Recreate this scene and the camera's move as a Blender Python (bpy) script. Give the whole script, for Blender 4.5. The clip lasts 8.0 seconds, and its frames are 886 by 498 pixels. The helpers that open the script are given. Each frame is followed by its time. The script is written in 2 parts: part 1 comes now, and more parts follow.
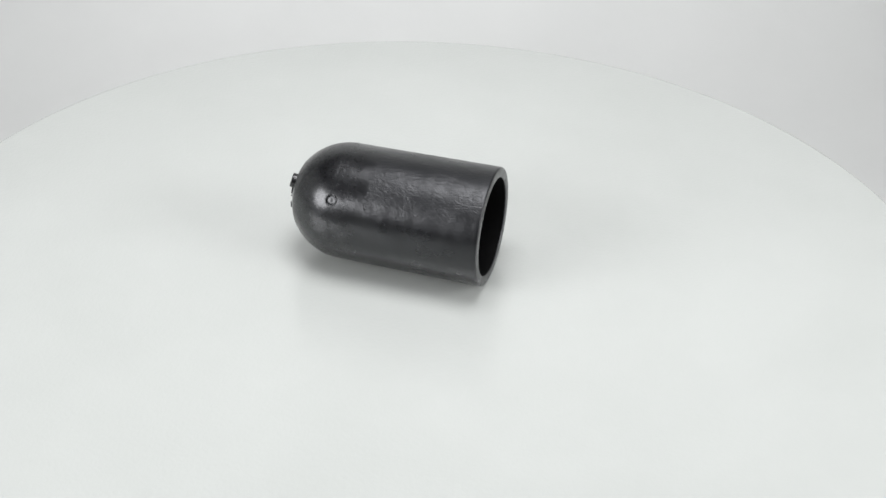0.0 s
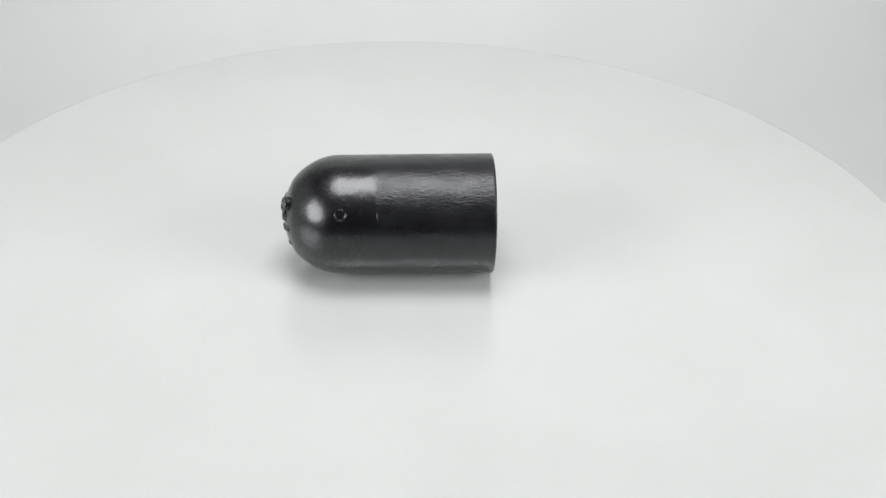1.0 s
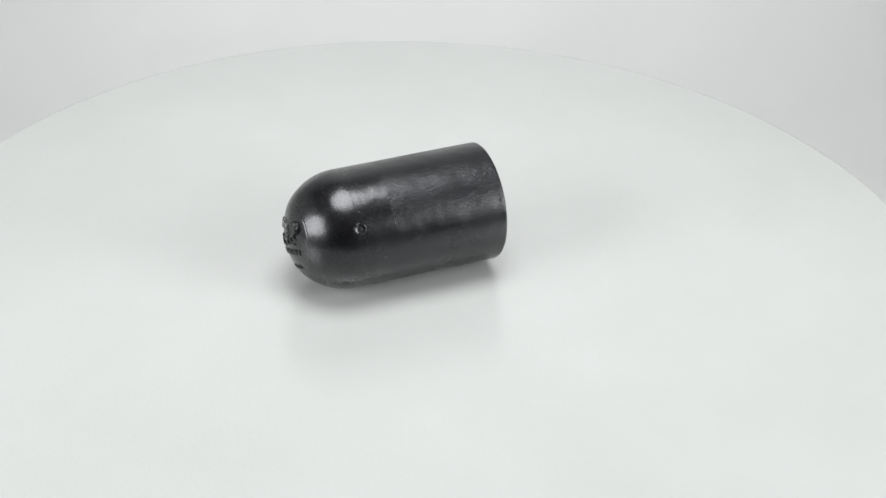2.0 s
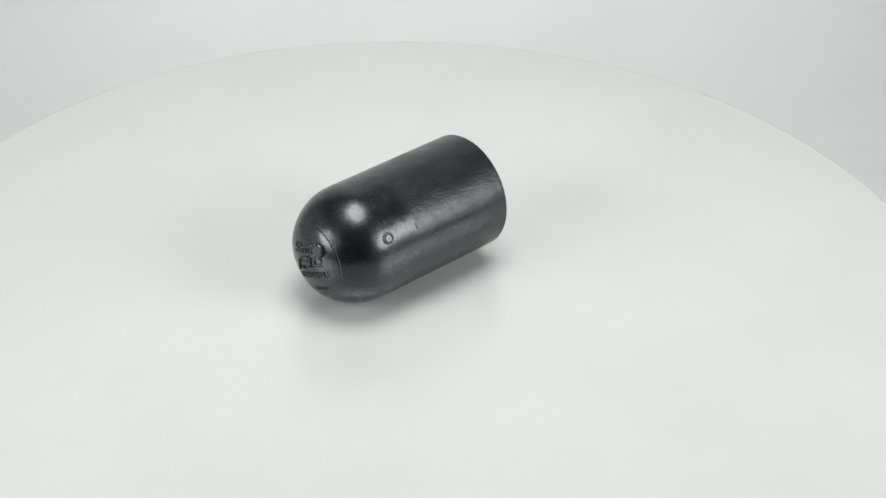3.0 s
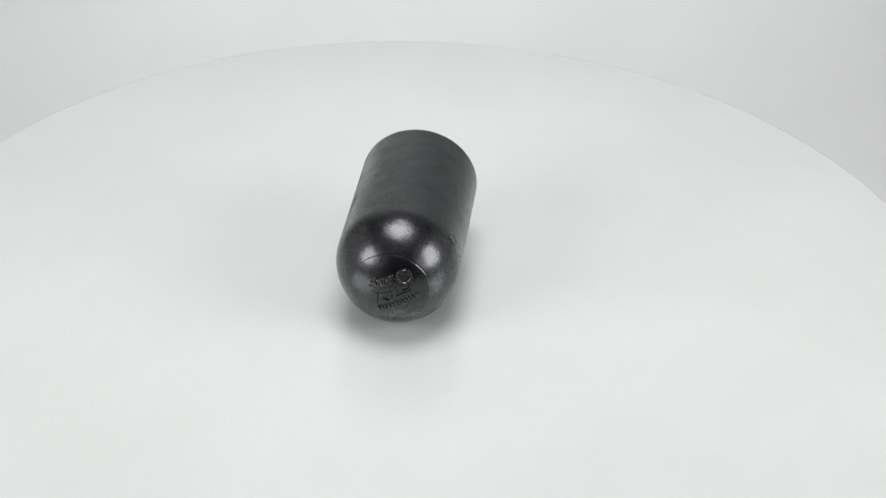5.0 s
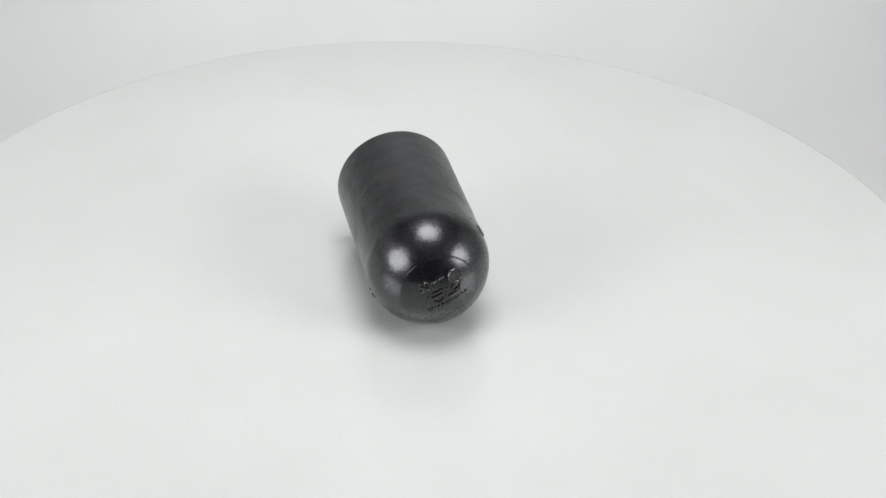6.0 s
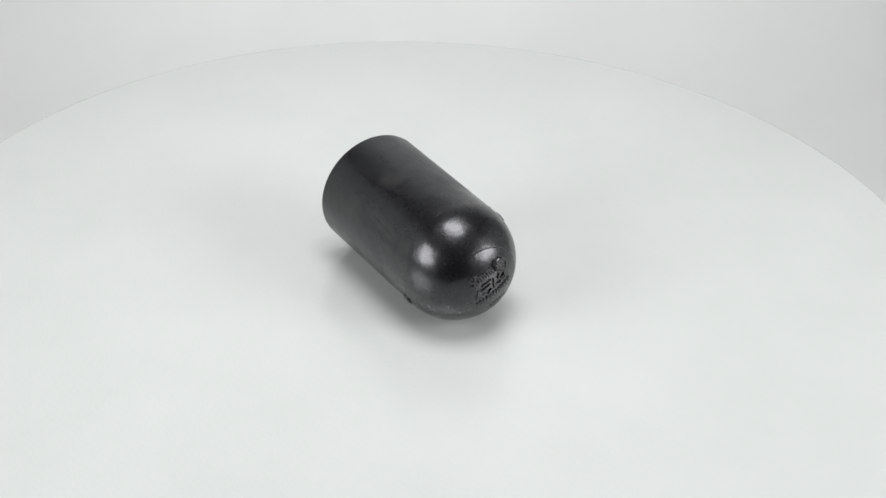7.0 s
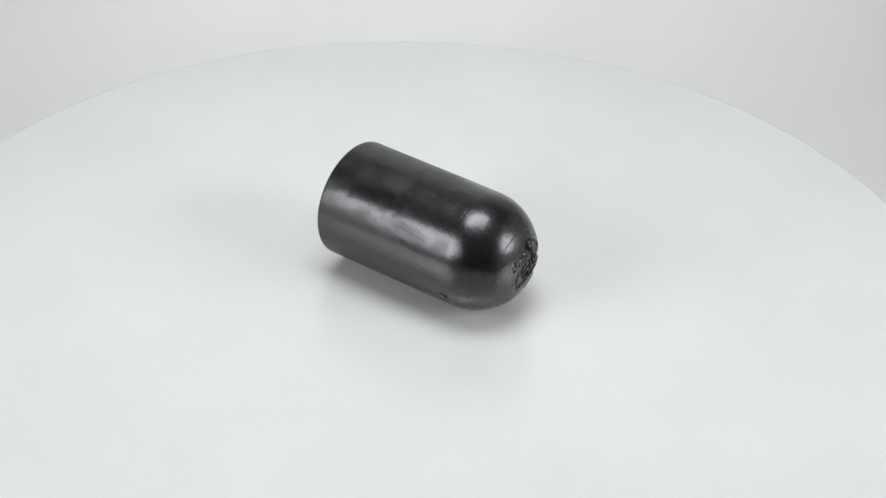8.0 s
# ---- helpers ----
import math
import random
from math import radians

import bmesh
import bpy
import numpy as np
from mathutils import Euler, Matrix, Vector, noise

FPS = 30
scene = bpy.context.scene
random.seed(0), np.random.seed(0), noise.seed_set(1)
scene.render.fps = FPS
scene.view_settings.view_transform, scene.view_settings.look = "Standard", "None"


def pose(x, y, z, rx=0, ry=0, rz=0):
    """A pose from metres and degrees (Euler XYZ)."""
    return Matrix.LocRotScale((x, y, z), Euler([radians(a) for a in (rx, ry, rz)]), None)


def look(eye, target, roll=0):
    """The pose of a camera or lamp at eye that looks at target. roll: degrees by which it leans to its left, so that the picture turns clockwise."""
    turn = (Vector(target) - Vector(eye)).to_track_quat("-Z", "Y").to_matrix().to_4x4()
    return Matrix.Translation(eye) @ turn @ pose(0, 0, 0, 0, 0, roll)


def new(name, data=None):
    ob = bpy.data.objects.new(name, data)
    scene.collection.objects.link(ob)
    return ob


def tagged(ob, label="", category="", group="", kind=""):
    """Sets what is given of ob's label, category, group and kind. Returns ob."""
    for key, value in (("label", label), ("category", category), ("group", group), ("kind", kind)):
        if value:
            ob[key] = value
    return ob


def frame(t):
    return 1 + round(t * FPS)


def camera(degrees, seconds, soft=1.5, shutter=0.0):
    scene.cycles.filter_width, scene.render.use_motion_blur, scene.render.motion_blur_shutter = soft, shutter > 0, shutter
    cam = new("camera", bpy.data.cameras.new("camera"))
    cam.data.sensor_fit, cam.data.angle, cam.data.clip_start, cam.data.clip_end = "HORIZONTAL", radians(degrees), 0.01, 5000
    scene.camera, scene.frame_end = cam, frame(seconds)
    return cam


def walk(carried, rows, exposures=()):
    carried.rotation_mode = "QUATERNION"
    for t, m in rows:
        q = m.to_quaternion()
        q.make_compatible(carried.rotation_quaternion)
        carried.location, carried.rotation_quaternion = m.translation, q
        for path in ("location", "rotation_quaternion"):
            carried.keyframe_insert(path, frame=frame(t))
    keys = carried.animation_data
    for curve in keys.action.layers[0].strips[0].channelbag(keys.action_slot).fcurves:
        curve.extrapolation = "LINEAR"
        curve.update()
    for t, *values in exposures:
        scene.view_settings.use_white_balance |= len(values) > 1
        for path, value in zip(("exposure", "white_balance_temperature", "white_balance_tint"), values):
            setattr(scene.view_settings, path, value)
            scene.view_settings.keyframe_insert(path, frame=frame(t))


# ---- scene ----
# ---------- camera: stands still on a tripod, looking down at the turntable ----------
cam = camera(36.0, 8.0, soft=1.5)
VIEW = look((-0.00378, -0.56378, 0.38498), (0.01299, 0.01964, -0.00148), 2.02)
walk(cam, [(0.0, VIEW), (8.0, VIEW)])

# ---------- light: three soft lamps of a small product studio ----------
scene.view_settings.exposure = 0.0
world = bpy.data.worlds.new("studio_world")
world.use_nodes = True
world.node_tree.nodes["Background"].inputs["Color"].default_value = (0.9, 0.95, 1.0, 1)
world.node_tree.nodes["Background"].inputs["Strength"].default_value = 0.05
scene.world = world


def soft_lamp(name, azimuth, elevation, distance, width, height, watts, shape="RECTANGLE"):
    a, e = radians(azimuth), radians(elevation)
    eye = Vector((math.sin(a) * math.cos(e), math.cos(a) * math.cos(e), math.sin(e))) * distance + Vector((0, 0, 0.03))
    data = bpy.data.lights.new(name, "AREA")
    data.shape, data.size, data.size_y, data.energy = shape, width, height, watts
    data.color = (0.985, 0.98, 1.0)
    ob = new(name, data)
    ob.matrix_world = look(eye, (0, 0, 0.03))
    return ob


soft_lamp("side_lamp_west", -122, 21, 0.92, 0.58, 0.49, 6.3, "ELLIPSE")
soft_lamp("side_lamp_east", 114, 22, 0.92, 0.53, 0.49, 6.05, "ELLIPSE")
soft_lamp("overhead_lamp", 180, 87.5, 0.80, 0.48, 0.48, 5.7, "DISK")


# ---------- materials ----------
def material(name):
    m = bpy.data.materials.new(name)
    m.use_nodes = True
    t = m.node_tree
    return m, t, t.nodes["Principled BSDF"]


def link(t, a, ai, b, bi):
    t.links.new(a.outputs[ai], b.inputs[bi])


def node(t, kind, **values):
    n = t.nodes.new(kind)
    for k, v in values.items():
        n.inputs[k.replace("_", " ")].default_value = v
    return n


def noise_node(t, co, scale, detail=4.0, rough=0.6, stretch=None):
    n = node(t, "ShaderNodeTexNoise", Scale=scale, Detail=detail, Roughness=rough)
    if stretch:
        mp = t.nodes.new("ShaderNodeMapping")
        mp.inputs["Scale"].default_value = stretch
        link(t, co, "Object", mp, "Vector")
        link(t, mp, "Vector", n, "Vector")
    else:
        link(t, co, "Object", n, "Vector")
    return n


def ramp(t, src, out, a, b, va, vb):
    n = t.nodes.new("ShaderNodeMapRange")
    n.inputs["From Min"].default_value, n.inputs["From Max"].default_value = a, b
    n.inputs["To Min"].default_value, n.inputs["To Max"].default_value = va, vb
    link(t, src, out, n, "Value")
    return n


def maths(t, op, a, b):
    n = t.nodes.new("ShaderNodeMath")
    n.operation = op
    for i, v in enumerate((a, b)):
        if isinstance(v, (int, float)):
            n.inputs[i].default_value = v
        else:
            t.links.new(v.outputs[0], n.inputs[i])
    return n


def smear(t, co, warp, at, radii, turn=0.0):
    """A ragged patch in object space, 1 inside and 0 outside."""
    mp = t.nodes.new("ShaderNodeMapping")
    mp.vector_type = "TEXTURE"
    mp.inputs["Location"].default_value = at
    mp.inputs["Rotation"].default_value = (0.0, radians(turn), 0.0)
    mp.inputs["Scale"].default_value = radii
    link(t, co, "Object", mp, "Vector")
    far = t.nodes.new("ShaderNodeVectorMath")
    far.operation = "LENGTH"
    link(t, mp, "Vector", far, 0)
    d = t.nodes.new("ShaderNodeMath")
    d.operation = "ADD"
    t.links.new(far.outputs["Value"], d.inputs[0])
    t.links.new(warp.outputs[0], d.inputs[1])
    return ramp(t, d, "Value", 0.62, 1.18, 1, 0)


def black_plastic():
    """Moulded black plastic: a polished dome, a rubbed barrel that is scuffed on one side and smeared on the other."""
    m, t, b = material("black_plastic")
    co = t.nodes.new("ShaderNodeTexCoord")
    sep = t.nodes.new("ShaderNodeSeparateXYZ")
    link(t, co, "Object", sep, "Vector")
    patch = ramp(t, noise_node(t, co, 70, 3, 0.55), "Fac", 0, 1, -1, 1)
    ragged = ramp(t, noise_node(t, co, 260, 3, 0.6), "Fac", 0.2, 0.8, -0.5, 0.5)
    # the barrel begins behind the dome; the polish of the mould ends in a sharp step behind it
    barrel = ramp(t, maths(t, "ADD", maths(t, "MULTIPLY", patch, 0.010), sep), "Value", -0.012, 0.000, 0, 1)
    step = ramp(t, maths(t, "ADD", maths(t, "ADD", maths(t, "MULTIPLY", ragged, 0.0012), maths(t, "MULTIPLY", patch, 0.006)), sep), "Value", -0.0062, -0.0044, 0, 1)
    west = maths(t, "MULTIPLY", ramp(t, sep, "Y", -0.008, 0.004, 1, 0), ramp(t, sep, "Z", 0.038, 0.048, 0, 1))
    scuffed = maths(t, "MULTIPLY", step, west)
    # greasy smears on the other side, with a dusty film
    warp = ramp(t, noise_node(t, co, 150, 4, 0.65), "Fac", 0.2, 0.8, -0.55, 0.55)
    film = None
    for at, radii, turn in (((0.0160, 0.0107, 0.0565), (0.0075, 0.0060, 0.0040), 12),
                            ((0.0470, 0.0250, 0.0440), (0.0050, 0.0080, 0.0050), 0),
                            ((0.0290, 0.0263, 0.0405), (0.0150, 0.0080, 0.0038), 6),
                            ((-0.0010, 0.0257, 0.0430), (0.0140, 0.0080, 0.0030), -5),
                            ((-0.0190, 0.0258, 0.0420), (0.0045, 0.0070, 0.0035), 0)):
        one = smear(t, co, warp, at, radii, turn)
        film = maths(t, "MAXIMUM", film, one) if film else one
    # a rubbed, shinier stain between them
    shiny = maths(t, "MAXIMUM", smear(t, co, warp, (0.0220, 0.0190, 0.0500), (0.0180, 0.0080, 0.0042), 8),
                  smear(t, co, warp, (0.0010, 0.0280, 0.0370), (0.0080, 0.0060, 0.0024), -8))
    blotch = ramp(t, noise_node(t, co, 95, 4, 0.6, (0.7, 1.2, 1.2)), "Fac", 0.40, 0.60, -0.03, 0.05)
    fine = noise_node(t, co, 700, 4, 0.7)
    rough = maths(t, "ADD", maths(t, "MULTIPLY", barrel, 0.025), 0.275)
    rough = maths(t, "ADD", rough, maths(t, "MULTIPLY", scuffed, 0.06))
    dull = maths(t, "MULTIPLY", maths(t, "MULTIPLY", ramp(t, sep, "Y", 0.014, 0.022, 0, 1), ramp(t, sep, "Z", 0.036, 0.044, 1, 0)), barrel)
    rough = maths(t, "ADD", rough, maths(t, "MULTIPLY", dull, 0.05))
    rough = maths(t, "ADD", rough, maths(t, "MULTIPLY", blotch, barrel))
    rough = maths(t, "ADD", rough, maths(t, "MULTIPLY", film, 0.10))
    rough = maths(t, "SUBTRACT", rough, maths(t, "MULTIPLY", shiny, 0.07))
    rough = maths(t, "ADD", rough, ramp(t, fine, "Fac", 0.3, 0.7, -0.004, 0.004))
    t.links.new(rough.outputs[0], b.inputs["Roughness"])
    # the skin of the mould's polish, lost where the barrel is scuffed or smeared
    skin = maths(t, "MULTIPLY", ramp(t, scuffed, 0, 0, 1, 0.32, 0.13), ramp(t, film, 0, 0, 1, 1, 0.45))
    skin = maths(t, "MULTIPLY", skin, ramp(t, barrel, "Result", 0, 1, 1, 0.8))
    t.links.new(skin.outputs[0], b.inputs["Coat Weight"])
    b.inputs["Coat Roughness"].default_value = 0.21
    b.inputs["Coat IOR"].default_value = 1.55
    tone = noise_node(t, co, 120, 5, 0.65)
    col = t.nodes.new("ShaderNodeMix")
    col.data_type = "RGBA"
    col.inputs["A"].default_value = (0.0020, 0.0021, 0.0026, 1)
    col.inputs["B"].default_value = (0.0060, 0.0062, 0.0074, 1)
    link(t, maths(t, "MULTIPLY", ramp(t, tone, "Fac", 0.3, 0.7, 0.2, 1), ramp(t, barrel, "Result", 0, 1, 0.4, 1)), 0, col, "Factor")
    dusty = t.nodes.new("ShaderNodeMix")
    dusty.data_type = "RGBA"
    link(t, maths(t, "MULTIPLY", film, ramp(t, tone, "Fac", 0.35, 0.65, 0.2, 1)), 0, dusty, "Factor")
    link(t, col, "Result", dusty, "A")
    dusty.inputs["B"].default_value = (0.014, 0.014, 0.0125, 1)
    link(t, dusty, "Result", b, "Base Color")
    # scuffs: thin slanted hairs a few millimetres long, in two directions
    hairs = None
    for turn, stretch, scale in ((24, (5.0, 0.8, 0.55), 690.0), (-9, (4.0, 0.8, 0.6), 580.0)):
        mp = t.nodes.new("ShaderNodeMapping")
        mp.vector_type = "TEXTURE"
        mp.inputs["Rotation"].default_value = (0.0, radians(turn), 0.0)
        mp.inputs["Scale"].default_value = stretch
        link(t, co, "Object", mp, "Vector")
        n = node(t, "ShaderNodeTexNoise", Scale=scale, Detail=3.0, Roughness=0.6, Distortion=0.5)
        link(t, mp, "Vector", n, "Vector")
        hairs = maths(t, "ADD", hairs, n) if hairs else n
    hairs = maths(t, "SUBTRACT", hairs, 1.0)
    where_hairs = maths(t, "MULTIPLY", scuffed, ramp(t, patch, "Result", -0.25, 0.2, 0.35, 1.05))
    relief = maths(t, "MULTIPLY", hairs, maths(t, "ADD", where_hairs, maths(t, "MULTIPLY", barrel, 0.05)))
    relief = maths(t, "ADD", relief, maths(t, "MULTIPLY", noise_node(t, co, 210, 2, 0.5), 0.45))
    relief = maths(t, "ADD", relief, maths(t, "MULTIPLY", noise_node(t, co, 85, 1.5, 0.45), 2.3))
    bump = node(t, "ShaderNodeBump", Strength=0.75, Distance=0.00026)
    t.links.new(relief.outputs[0], bump.inputs["Height"])
    link(t, bump, "Normal", b, "Normal")
    link(t, bump, "Normal", b, "Coat Normal")
    b.inputs["IOR"].default_value = 1.52
    b.inputs["Specular Tint"].default_value = (0.95, 0.97, 1.0, 1)
    return m


def plastic_detail():
    m, t, b = material("black_plastic_lettering")
    co = t.nodes.new("ShaderNodeTexCoord")
    n = noise_node(t, co, 900, 4, 0.6)
    link(t, ramp(t, n, "Fac", 0.3, 0.7, 0.18, 0.36), "Result", b, "Roughness")
    b.inputs["IOR"].default_value = 1.7
    b.inputs["Base Color"].default_value = (0.009, 0.009, 0.0098, 1)
    bump = node(t, "ShaderNodeBump", Strength=0.4, Distance=0.0003)
    link(t, n, "Fac", bump, "Height")
    link(t, bump, "Normal", b, "Normal")
    return m


def white_laminate():
    """The turntable's off-white sheet: a satin lacquer with a fine grain over a faintly smudged ground."""
    m, t, b = material("white_laminate")
    co = t.nodes.new("ShaderNodeTexCoord")
    big = noise_node(t, co, 9, 4, 0.55)
    col = t.nodes.new("ShaderNodeMix")
    col.data_type = "RGBA"
    col.inputs["A"].default_value = (0.517, 0.538, 0.515, 1)
    col.inputs["B"].default_value = (0.543, 0.564, 0.541, 1)
    link(t, ramp(t, big, "Fac", 0.35, 0.65, 0, 1), "Result", col, "Factor")
    link(t, col, "Result", b, "Base Color")
    b.inputs["Roughness"].default_value = 0.7
    b.inputs["Specular IOR Level"].default_value = 0.0
    b.inputs["Coat Weight"].default_value = 1.0
    b.inputs["Coat IOR"].default_value = 2.1
    link(t, ramp(t, big, "Fac", 0.3, 0.7, 0.15, 0.20), "Result", b, "Coat Roughness")
    grain = noise_node(t, co, 520, 2, 0.65)
    bump = node(t, "ShaderNodeBump", Strength=1.0, Distance=0.00022)
    link(t, grain, "Fac", bump, "Height")
    link(t, bump, "Normal", b, "Coat Normal")
    return m


def painted(name, a, c, scale, rough):
    m, t, b = material(name)
    co = t.nodes.new("ShaderNodeTexCoord")
    n = noise_node(t, co, scale, 5, 0.6)
    col = t.nodes.new("ShaderNodeMix")
    col.data_type = "RGBA"
    col.inputs["A"].default_value, col.inputs["B"].default_value = (*a, 1), (*c, 1)
    link(t, ramp(t, n, "Fac", 0.3, 0.7, 0, 1), "Result", col, "Factor")
    link(t, col, "Result", b, "Base Color")
    b.inputs["Roughness"].default_value = rough
    f = noise_node(t, co, 420, 3, 0.6)
    bump = node(t, "ShaderNodeBump", Strength=0.1, Distance=0.0005)
    link(t, f, "Fac", bump, "Height")
    link(t, bump, "Normal", b, "Normal")
    return m


# black plastic darkened to paint in the bore's shade; the scratch shares it
BORE = painted("bore_shade_plastic", (0.0015, 0.0015, 0.0017), (0.0026, 0.0026, 0.0030), 200, 0.75)
BORE.node_tree.nodes["Principled BSDF"].inputs["IOR"].default_value = 1.22
PLASTIC, DETAIL, LAMINATE = black_plastic(), plastic_detail(), white_laminate()
PAPER = painted("white_backdrop_paper", (0.560, 0.570, 0.558), (0.590, 0.600, 0.588), 6, 0.75)
WALL = painted("white_studio_wall", (0.76, 0.77, 0.77), (0.80, 0.81, 0.81), 3, 0.8)
CEILING = painted("grey_studio_ceiling", (0.30, 0.30, 0.305), (0.36, 0.36, 0.365), 3, 0.8)
GREY_WALL = painted("dark_studio_wall", (0.05, 0.05, 0.052), (0.07, 0.07, 0.072), 3, 0.8)
FLOOR = painted("grey_studio_floor", (0.22, 0.22, 0.22), (0.27, 0.27, 0.27), 4, 0.7)
METAL = painted("grey_bearing_metal", (0.35, 0.35, 0.36), (0.42, 0.42, 0.43), 30, 0.4)


# ---------- mesh helpers ----------
def part(name, bm, mat, parent=None, label="", smooth=True):
    me = bpy.data.meshes.new(name)
    bmesh.ops.recalc_face_normals(bm, faces=bm.faces[:])
    for f in bm.faces:
        f.smooth = smooth
    bm.to_mesh(me)
    bm.free()
    me.materials.append(mat)
    ob = new(name, me)
    ob.parent = parent
    return tagged(ob, label) if label else ob


def turned(points, n=128, axis="z"):
    """A lathe-turned solid from (place along the axis, radius)."""
    bm = bmesh.new()
    rings = []
    for h, r in points:
        if r < 1e-7:
            rings.append([bm.verts.new((h, 0, 0) if axis == "x" else (0, 0, h))])
            continue
        ring = []
        for i in range(n):
            a = 2 * math.pi * i / n
            c, s = r * math.cos(a), r * math.sin(a)
            ring.append(bm.verts.new((h, c, s) if axis == "x" else (c, s, h)))
        rings.append(ring)
    for a, b in zip(rings, rings[1:]):
        if len(a) == 1 and len(b) == 1:
            continue
        for i in range(n):
            j = (i + 1) % n
            if len(a) == 1:
                bm.faces.new((a[0], b[i], b[j]))
            elif len(b) == 1:
                bm.faces.new((a[i], a[j], b[0]))
            else:
                bm.faces.new((a[i], a[j], b[j], b[i]))
    return bm


def block(size, centre=(0, 0, 0), bevel=0.0):
    bm = bmesh.new()
    bmesh.ops.create_cube(bm, size=1)
    bmesh.ops.transform(bm, matrix=Matrix.Translation(centre) @ Matrix.Diagonal((*size, 1)), verts=bm.verts)
    if bevel:
        bmesh.ops.bevel(bm, geom=bm.edges[:], offset=bevel, segments=2, affect="EDGES", profile=0.5)
    return bm


# ---------- the studio ----------
DISC_R, DISC_H, BASE_H = 0.2702, 0.014, 0.095
TABLE_Z = -(DISC_H + BASE_H)
FLOOR_Z = TABLE_Z - 0.75


def sweep(width, front, bend_at, radius, top, thick=0.004):
    """A sheet of white paper over the table that bends up into the backdrop."""
    line = [(front, 0.0)]
    for i in range(25):
        a = math.pi / 2 * i / 24
        line.append((bend_at + radius * math.sin(a), radius - radius * math.cos(a)))
    line.append((bend_at + radius, top))
    bm = bmesh.new()
    rows = []
    for k, (y, z) in enumerate(line):
        if k == 0:
            t = Vector((1, 0))
        elif k == len(line) - 1:
            t = Vector((0, 1))
        else:
            t = Vector((line[k + 1][0] - line[k - 1][0], line[k + 1][1] - line[k - 1][1])).normalized()
        n = Vector((t.y, -t.x)) * thick
        rows.append([bm.verts.new((x, yy, zz)) for x in (-width / 2, width / 2) for yy, zz in ((y, z), (y + n.x, z + n.y))])
    for a, b in zip(rows, rows[1:]):
        for i, j in ((0, 2), (3, 1), (1, 0), (2, 3)):
            bm.faces.new((a[i], a[j], b[j], b[i]))
    for r in (rows[0], rows[-1]):
        bm.faces.new((r[0], r[1], r[3], r[2]))
    return bm


backdrop = part("backdrop", sweep(1.58, -0.5, 0.26, 0.34, 1.1), PAPER)
backdrop.location = (0, 0, TABLE_Z)
tagged(backdrop, "seamless white paper sweep rising behind the turntable", "backdrop", kind="structure")

EAST, NORTH, SOUTH, HIGH = 1.05, 0.95, -1.9, 1.85
MID, DEEP = (NORTH + SOUTH) / 2, NORTH - SOUTH
studio_floor = part("floor", block((2 * EAST + 0.2, DEEP + 0.2, 0.1), (0, MID, FLOOR_Z - 0.05)), FLOOR, smooth=False)
tagged(studio_floor, "plain grey studio floor", "floor", kind="structure")
studio_ceiling = part("ceiling", block((2 * EAST + 0.2, DEEP + 0.2, 0.1), (0, MID, FLOOR_Z + HIGH + 0.05)), CEILING, smooth=False)
tagged(studio_ceiling, "plain grey studio ceiling", "ceiling", kind="structure")
for name, size, at, mat, words in (
        ("wall_north", (2 * EAST + 0.2, 0.1, HIGH), (0, NORTH + 0.05, FLOOR_Z + HIGH / 2), WALL, "plain white studio wall"),
        ("wall_south", (2 * EAST + 0.2, 0.1, HIGH), (0, SOUTH - 0.05, FLOOR_Z + HIGH / 2), GREY_WALL, "plain near-black studio wall"),
        ("wall_east", (0.1, DEEP, HIGH), (EAST + 0.05, MID, FLOOR_Z + HIGH / 2), WALL, "plain white studio wall"),
        ("wall_west", (0.1, DEEP, HIGH), (-EAST - 0.05, MID, FLOOR_Z + HIGH / 2), WALL, "plain white studio wall")):
    tagged(part(name, block(size, at), mat, smooth=False), words, "wall", kind="structure")


# white panels that stand on the table at both sides of the sweep
for name, x in (("wall_panel_west", -0.80), ("wall_panel_east", 0.80)):
    panel = part(name, block((0.02, 0.70, 0.75), (x, 0.235, TABLE_Z + 0.375), 0.002), PAPER, smooth=False)
    tagged(panel, "plain white side panel standing on the paper sweep", "panel", kind="structure")


def studio_table():
    ob = new("studio_table")
    ob.location = (0, 0.05, FLOOR_Z)
    h = TABLE_Z - 0.004 - FLOOR_Z
    part("tabletop", block((2.06, 1.15, 0.03), (0, 0.05, h - 0.015), 0.003), PAPER, ob, smooth=False)
    for x in (-0.95, 0.95):
        for y in (-0.45, 0.55):
            part("leg", block((0.05, 0.05, h - 0.03), (x, y, (h - 0.03) / 2), 0.003), METAL, ob, smooth=False)
    return tagged(ob, "long white studio table under the paper sweep", "table")


studio_table()


# ---------- the turntable: a base that stands and a disc that turns ----------
turntable = new("turntable")
turntable.location = (0, 0, TABLE_Z)
part("foot_ring", turned([(0, 0), (0, 0.15), (0.012, 0.152), (0.016, 0.148), (0.016, 0)], 96), PAPER, turntable, smooth=False)
part("bearing", turned([(0.016, 0), (0.016, 0.06), (BASE_H, 0.06), (BASE_H, 0)], 64), METAL, turntable, smooth=False)
tagged(turntable, "round white satin turntable on a low base", "turntable")


def rounded_disc(r, h, edge):
    pts = [(-h, 0)]
    for i in range(7):
        a = math.pi / 2 * i / 6
        pts.append((-h + edge - edge * math.cos(a), r - edge + edge * math.sin(a)))
    for i in range(7):
        a = math.pi / 2 * i / 6
        pts.append((-edge + edge * math.sin(a), r - edge + edge * math.cos(a)))
    pts += [(0, r * k) for k in (0.75, 0.5, 0.25)] + [(0, 0)]
    return turned(pts, 256)


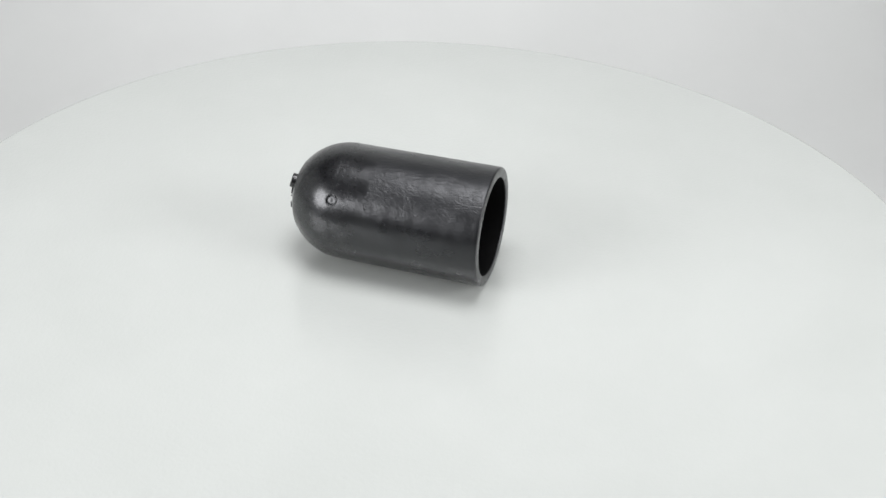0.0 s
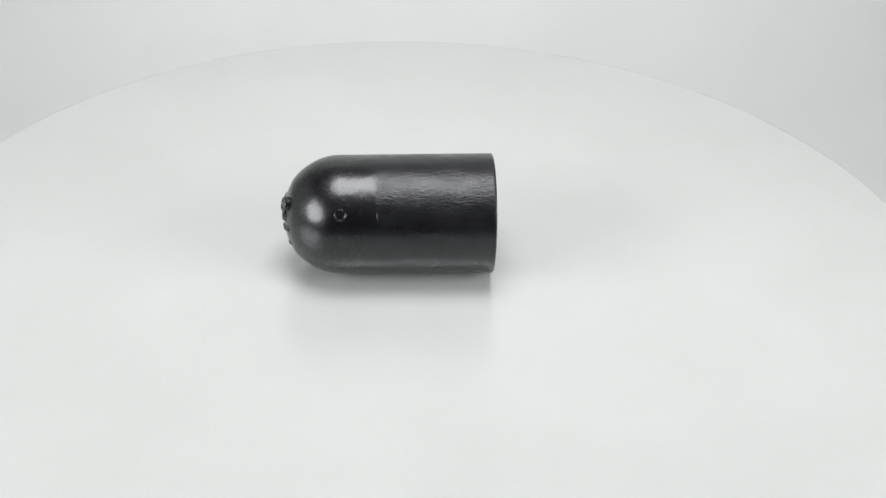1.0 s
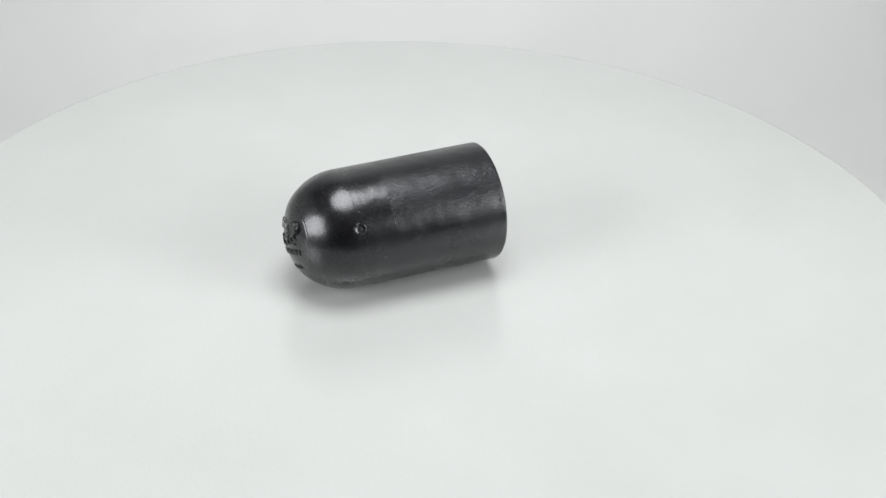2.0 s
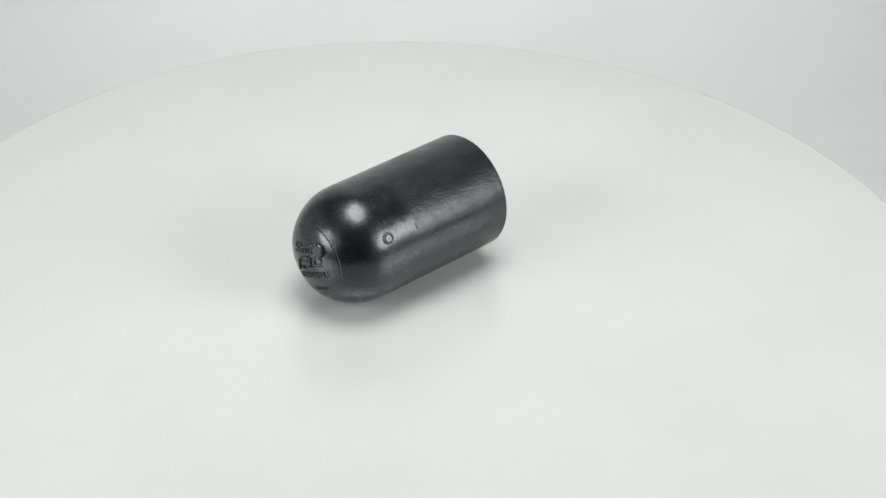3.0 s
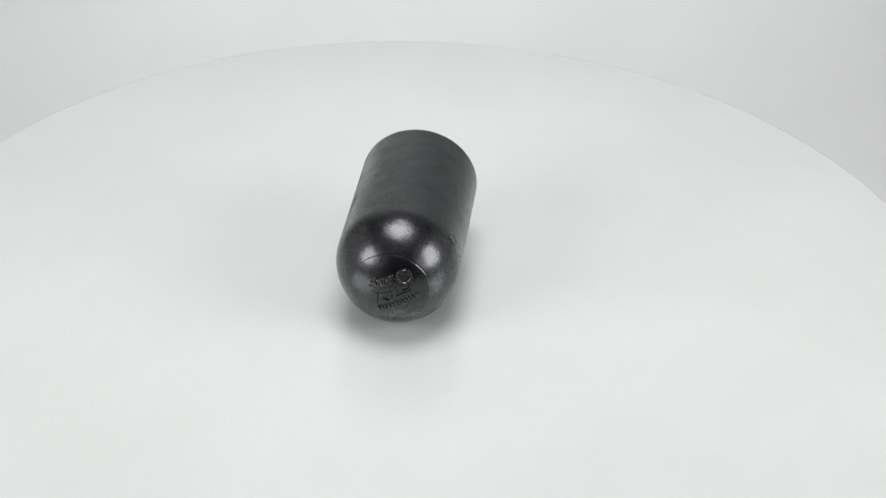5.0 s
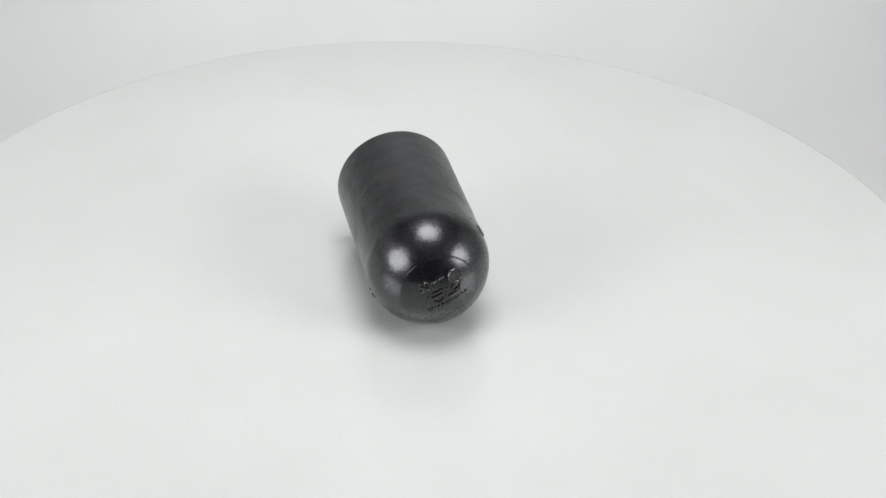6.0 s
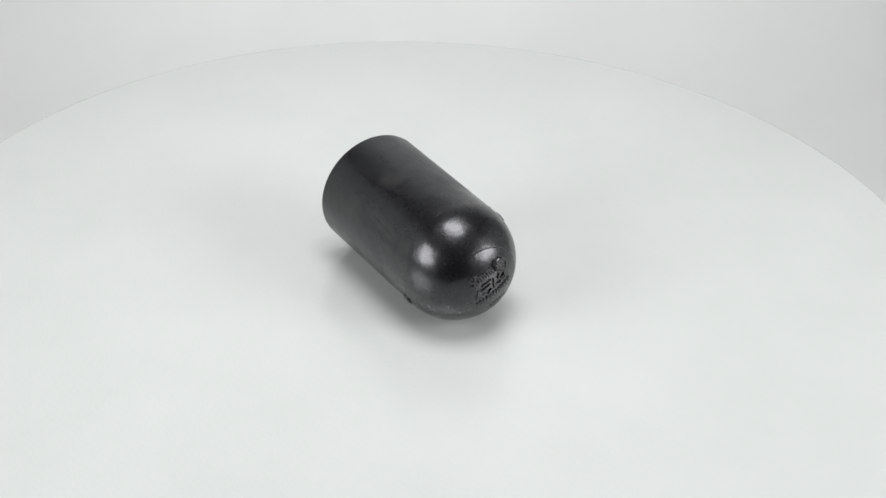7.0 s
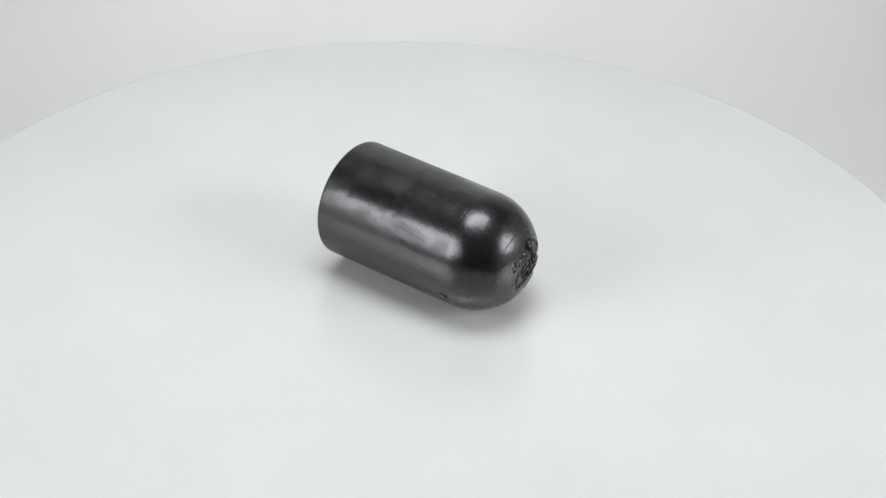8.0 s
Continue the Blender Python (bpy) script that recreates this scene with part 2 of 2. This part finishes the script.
disc = part("disc", rounded_disc(DISC_R, DISC_H, 0.006), LAMINATE, turntable, "white satin laminate disc")
disc.location = (0, 0, -TABLE_Z)
for x, y, r in ((0.0015, 0.0430, 0.00045), (-0.0060, 0.0486, 0.0003), (0.0052, 0.0415, 0.00025)):
    flake = turned([(-0.0002, 0), (0, r), (0.6 * r, 0.55 * r), (0.8 * r, 0)], 7)
    bmesh.ops.transform(flake, matrix=Matrix.Translation((x, y, 0)), verts=flake.verts)
    part("dust_speck", flake, PAPER, disc, "tiny pale speck of dust")


# ---------- the cap ----------
LEN, RAD, MOUTH, DOME, EXPO = 0.10342, 0.0290, 0.02947, 0.02889, 1.927
TILT = math.atan2(MOUTH - RAD, LEN - DOME)


NOSE_R, NOSE_FLAT, NOSE_PROUD = 0.0182, 0.80, 0.00007


def full_dome(r):
    return DOME - DOME * (1 - min(1.0, (r / RAD) ** EXPO)) ** (1 / EXPO)


def dome_x(r):
    """How far behind the full dome's tip the surface lies at the radius r; the face inside the nose ring is flatter."""
    x = full_dome(r)
    if r < NOSE_R:
        edge = full_dome(NOSE_R)
        x = edge - NOSE_PROUD * min(1.0, (NOSE_R - r) / 0.0003) - NOSE_FLAT * (edge - x)
    return x


def cap_space():
    """From the cap's own axis (tip at 0, mouth at LEN) to the thing's space, lying on its side."""
    m = Matrix.Rotation(-TILT, 4, "Y") @ Matrix.Translation((-LEN / 2, 0, 0))
    low = min((m @ Vector((x, 0, -r))).z for x, r in ((DOME, RAD), (LEN, MOUTH)))
    return Matrix.Translation((0, 0, -low)) @ m


LYING = cap_space()


def cap_shell():
    outer = []
    n = 44
    for i in range(n + 1):
        a = math.pi / 2 * i / n
        r = RAD * math.sin(a) ** (2 / EXPO)
        outer.append((dome_x(r) if r < NOSE_R else DOME - DOME * math.cos(a) ** (2 / EXPO), r))
    ring_r = NOSE_R
    pts = []
    for x, r in outer:
        if abs(r - ring_r) > 0.0007:
            pts.append((x, r))
    for dr in (-0.0005, -0.00028, -0.0001, 0.0001, 0.00022, 0.0005):
        pts.append((dome_x(ring_r + dr), ring_r + dr))
    pts.sort(key=lambda q: q[1])
    taper = lambda x: RAD + (MOUTH - RAD) * (x - DOME) / (LEN - DOME)
    pts += [(x, taper(x)) for x in (0.0295, 0.02965, 0.0298, 0.0301)]
    pts += [(x, taper(x)) for x in (0.036, 0.046, 0.058, 0.070, 0.082, 0.094, 0.1016)]
    e = 0.0009
    for i in range(6):
        a = math.pi / 2 * i / 5
        pts.append((LEN - e + e * math.sin(a), MOUTH - e + e * math.cos(a)))
    bore, b = 0.0243, 0.0006
    for i in range(5):
        a = math.pi / 2 * i / 4
        pts.append((LEN - b + b * math.cos(a), bore + b - b * math.sin(a)))
    pts += [(0.098, bore), (0.08, bore - 0.0001), (0.055, bore - 0.0003), (0.0335, bore - 0.0005)]
    for i in range(1, 10):
        a = math.pi / 2 * i / 9
        pts.append((0.0335 - 0.026 * math.sin(a), (bore - 0.0005) * math.cos(a)))
    pts[-1] = (pts[-1][0], 0)
    pts[0] = (dome_x(0.0), 0)
    bm = turned(pts, 160, "x")
    # the ring round the nose and the parting line are sharper in some stretches than in others
    for v in bm.verts:
        r, a = math.hypot(v.co.y, v.co.z), math.atan2(v.co.z, v.co.y)
        if v.co.x < 0.012 and abs(r - ring_r) < 0.00015:
            v.co.x += 0.00002 + 0.00015 * max(0.0, math.cos(a - 2.0))
        elif 0.0296 < v.co.x < 0.0299 and r > 0.028:
            k = 1 - 0.0007 * max(0.0, math.sin(3 * a + 0.5) * math.sin(7 * a))
            v.co.y, v.co.z = v.co.y * k, v.co.z * k
    # the bore gets the second material, whose colour holds the shade inside
    for f in bm.faces:
        c = f.calc_center_median()
        r = math.hypot(c.y, c.z)
        f.material_index = int(r < bore + 0.0001 and c.x > dome_x(r) + 0.004)
    bmesh.ops.transform(bm, matrix=LYING, verts=bm.verts)
    return bm


def on_nose(bm, turn, a, b, high, sink=0.0005):
    """Lay a flat bmesh (x to the right, y up, z 0 to 1 outward) on the dome, round the tip; turn in degrees."""
    c, s = math.cos(radians(turn)), math.sin(radians(turn))
    for v in bm.verts:
        p, q = v.co.x + a, v.co.y + b
        u, w = p * c - q * s, p * s + q * c
        x = dome_x(math.hypot(u, w))
        v.co = (x - (high * v.co.z - sink * (1 - v.co.z)), -u, w)
    bmesh.ops.transform(bm, matrix=LYING, verts=bm.verts)
    return bm


def stroke(points, width):
    """A raised mitred stroke along a flat line, z from 0 to 1, its top edges drawn in."""
    bm = bmesh.new()
    pts = []
    for p, q in zip(points, points[1:]):
        k = max(1, int((Vector(q) - Vector(p)).length / 0.0012))
        pts += [Vector(p).lerp(Vector(q), i / k) for i in range(k)]
    pts.append(Vector(points[-1]))
    rows = []
    for i, p in enumerate(pts):
        d = (pts[min(i + 1, len(pts) - 1)] - pts[max(i - 1, 0)]).normalized()
        nrm = Vector((-d.y, d.x))
        rows.append([bm.verts.new((*(p + nrm * o), z)) for o, z in ((-width / 2, 0), (-width * 0.28, 1), (width * 0.28, 1), (width / 2, 0))])
    for r, s in zip(rows, rows[1:]):
        for i in range(3):
            bm.faces.new((r[i], r[i + 1], s[i + 1], s[i]))
    for r in (rows[0], rows[-1]):
        bm.faces.new(r)
    return bm


def lettering(text, size, width):
    """Raised letters with the built-in font, centred, as a flat bmesh of that width."""
    curve = bpy.data.curves.new("letters", "FONT")
    curve.body, curve.size, curve.align_x, curve.resolution_u = text, size, "CENTER", 3
    curve.extrude, curve.bevel_depth, curve.bevel_resolution = 0.00045, 0.00016, 0
    curve.offset = 0.00006
    ob = bpy.data.objects.new("letters", curve)
    scene.collection.objects.link(ob)
    bpy.context.view_layer.update()
    me = bpy.data.meshes.new_from_object(ob.evaluated_get(bpy.context.evaluated_depsgraph_get()))
    bm = bmesh.new()
    bm.from_mesh(me)
    bpy.data.objects.remove(ob)
    bpy.data.curves.remove(curve)
    bpy.data.meshes.remove(me)
    xs = [v.co.x for v in bm.verts]
    k = width / (max(xs) - min(xs))
    for v in bm.verts:
        v.co = (v.co.x * k, v.co.y, (v.co.z + 0.00061) / 0.00122)
    return bm


def stud(x, angle, r, high):
    """A round moulded stud with a dished top, standing out of the barrel."""
    bm = turned([(-0.0012, 0), (-0.0012, r), (high * 0.55, r), (high * 0.9, r * 0.95), (high, r * 0.86), (high * 0.9, r * 0.77), (high * 0.55, r * 0.70), (high * 0.50, r * 0.4), (high * 0.62, r * 0.2), (high * 0.62, 0)], 32)
    a = radians(angle)
    out = Vector((0, math.cos(a), math.sin(a)))
    m = Matrix.Translation((x, 0, 0)) @ Matrix.Translation(out * RAD) @ out.to_track_quat("Z", "X").to_matrix().to_4x4()
    bmesh.ops.transform(bm, matrix=LYING @ m, verts=bm.verts)
    return bm


def on_barrel(places, width, high):
    """A thin raised line over the barrel through (place along the axis, angle), tapered at both ends."""
    bm = bmesh.new()
    mid = []
    for x, angle in places:
        a = radians(angle)
        mid.append((Vector((x, math.cos(a), math.sin(a))), RAD + max(0.0, x - DOME) * math.tan(TILT)))
    at = [Vector((p.x, p.y * r, p.z * r)) for p, r in mid]
    rows = []
    for i, (p, r) in enumerate(mid):
        out = Vector((0, p.y, p.z))
        along = (at[min(i + 1, len(at) - 1)] - at[max(i - 1, 0)]).normalized()
        side = out.cross(along)
        k = 0.25 if i in (0, len(mid) - 1) else 1.0
        rows.append([bm.verts.new(at[i] + side * o * width * k + out * h) for o, h in ((-0.5, -0.0002), (-0.25, high * k), (0.25, high * k), (0.5, -0.0002))])
    for r, q in zip(rows, rows[1:]):
        for i in range(4):
            bm.faces.new((r[i], r[(i + 1) % 4], q[(i + 1) % 4], q[i]))
    for r in (rows[0], rows[-1]):
        bm.faces.new(r)
    bmesh.ops.transform(bm, matrix=LYING, verts=bm.verts)
    return bm


def tow_ball_cap():
    cap = new("tow_ball_cap")
    shell = part("shell", cap_shell(), PLASTIC, cap)
    shell.data.materials.append(BORE)
    part("stud", stud(0.0295, 149.6, 0.0030, 0.00045), PLASTIC, cap, "small dished round moulding stud")
    part("stud", stud(0.0296, -29, 0.0030, 0.0006), PLASTIC, cap, "small dished round moulding stud")
    TURN = 25
    # the gate nub beside the size mark
    c, s = math.cos(radians(TURN)), math.sin(radians(TURN))
    a, b = 0.0097, 0.0062
    u, w = a * c - b * s, a * s + b * c
    r = math.hypot(u, w)
    tip = Vector((dome_x(r), -u, w))
    lean = (dome_x(r + 2e-4) - dome_x(r - 2e-4)) / 4e-4
    out = Vector((-1, -u / r * lean, w / r * lean)).normalized()
    nub = turned([(-0.002, 0), (-0.002, 0.0037), (0.0016, 0.0036), (0.0020, 0.0033), (0.0020, 0.0028), (0.0016, 0.0024), (0.0015, 0)], 32)
    m = Matrix.Translation(tip) @ out.to_track_quat("Z", "X").to_matrix().to_4x4()
    bmesh.ops.transform(nub, matrix=LYING @ m, verts=nub.verts)
    part("gate_nub", nub, DETAIL, cap, "round raised moulding nub", smooth=False)
    part("size_mark", on_nose(lettering("50mm", 0.0061, 0.0130), TURN, -0.0005, 0.0060, 0.0009), DETAIL, cap, "raised size mark reading 50mm", smooth=False)
    # the maker's emblem, as plain raised strokes
    for line, width in (([(-0.0080, -0.0030), (-0.0066, -0.0002), (-0.0050, 0.0026)], 0.0009),
                        ([(-0.0030, 0.0034), (0.0028, 0.0036)], 0.0008),
                        ([(-0.0040, 0.0014), (0.0016, 0.0016)], 0.0008),
                        ([(-0.0036, -0.0008), (-0.0014, -0.0026), (0.0010, -0.0010)], 0.0008),
                        ([(0.0042, 0.0030), (0.0024, -0.0016), (0.0098, -0.0014)], 0.0010),
                        ([(0.0060, 0.0006), (0.0070, 0.0024), (0.0094, 0.0026), (0.0108, 0.0012), (0.0098, -0.0002), (0.0072, -0.0002), (0.0060, 0.0006)], 0.0008)):
        part("emblem_stroke", on_nose(stroke(line, width), TURN, 0, 0, 0.0008), DETAIL, cap, smooth=False)
    # a line of raised characters that cannot be read, and a smaller one below
    rng = random.Random(4)
    x = -0.0085
    while x < 0.0118:
        wide = rng.choice((0.0011, 0.0014, 0.0017))
        part("raised_mark", on_nose(stroke([(x + wide / 2, -0.0068), (x + wide / 2, -0.0043)], wide), TURN, 0, 0, 0.0007), DETAIL, cap, smooth=False)
        x += wide + 0.00045
    x = -0.0024
    while x < 0.0066:
        wide = rng.choice((0.0007, 0.0010))
        part("raised_mark", on_nose(stroke([(x + wide / 2, -0.0140), (x + wide / 2, -0.0126)], wide), TURN, 0, 0, 0.0004), DETAIL, cap, smooth=False)
        x += wide + 0.0006
    # flash left on the parting line, nicks and a long scratch
    for first, last in ((166, 179), (57, 72)):
        part("mould_flash", on_barrel([(0.0294, first + (last - first) * k / 8) for k in range(9)], 0.00034, 0.00012), PLASTIC, cap)
    for x, angle, r in ((0.0543, 148.0, 0.0011), (0.0312, 134.5, 0.0007)):
        part("nick", stud(x, angle, r, 0.00018), PLASTIC, cap, "tiny round nick in the plastic")
    part("nick", on_barrel([(0.0463, 146.5), (0.0467, 149), (0.0466, 152), (0.0470, 154)], 0.0010, 0.00014), PLASTIC, cap, "short burr on the barrel")
    part("scratch", on_barrel([(0.0612, 30.8), (0.0600, 29.2), (0.0560, 29.6), (0.0520, 28.4), (0.0470, 27.6), (0.0407, 26.4)], 0.00022, 0.00006), BORE, cap, "thin dull scratch along the barrel")
    return tagged(cap, "black plastic tow ball cap lying on its side, domed end scuffed", "cap")


cap = tow_ball_cap()


# ---------- what moves: the disc turns, and carries the cap round with it ----------
def turned_by(t):
    return 20.0 * t + 0.01847 * t * t


def motions():
    times = [i * 0.5 for i in range(17)]
    walk(disc, [(t, pose(0, 0, -TABLE_Z, 0, 0, turned_by(t))) for t in times])
    walk(cap, [(t, pose(0, 0, 0, 0, 0, turned_by(t)) @ pose(-0.01332, 0.00888, 0, 0, 0, -17.786)) for t in times])


motions()
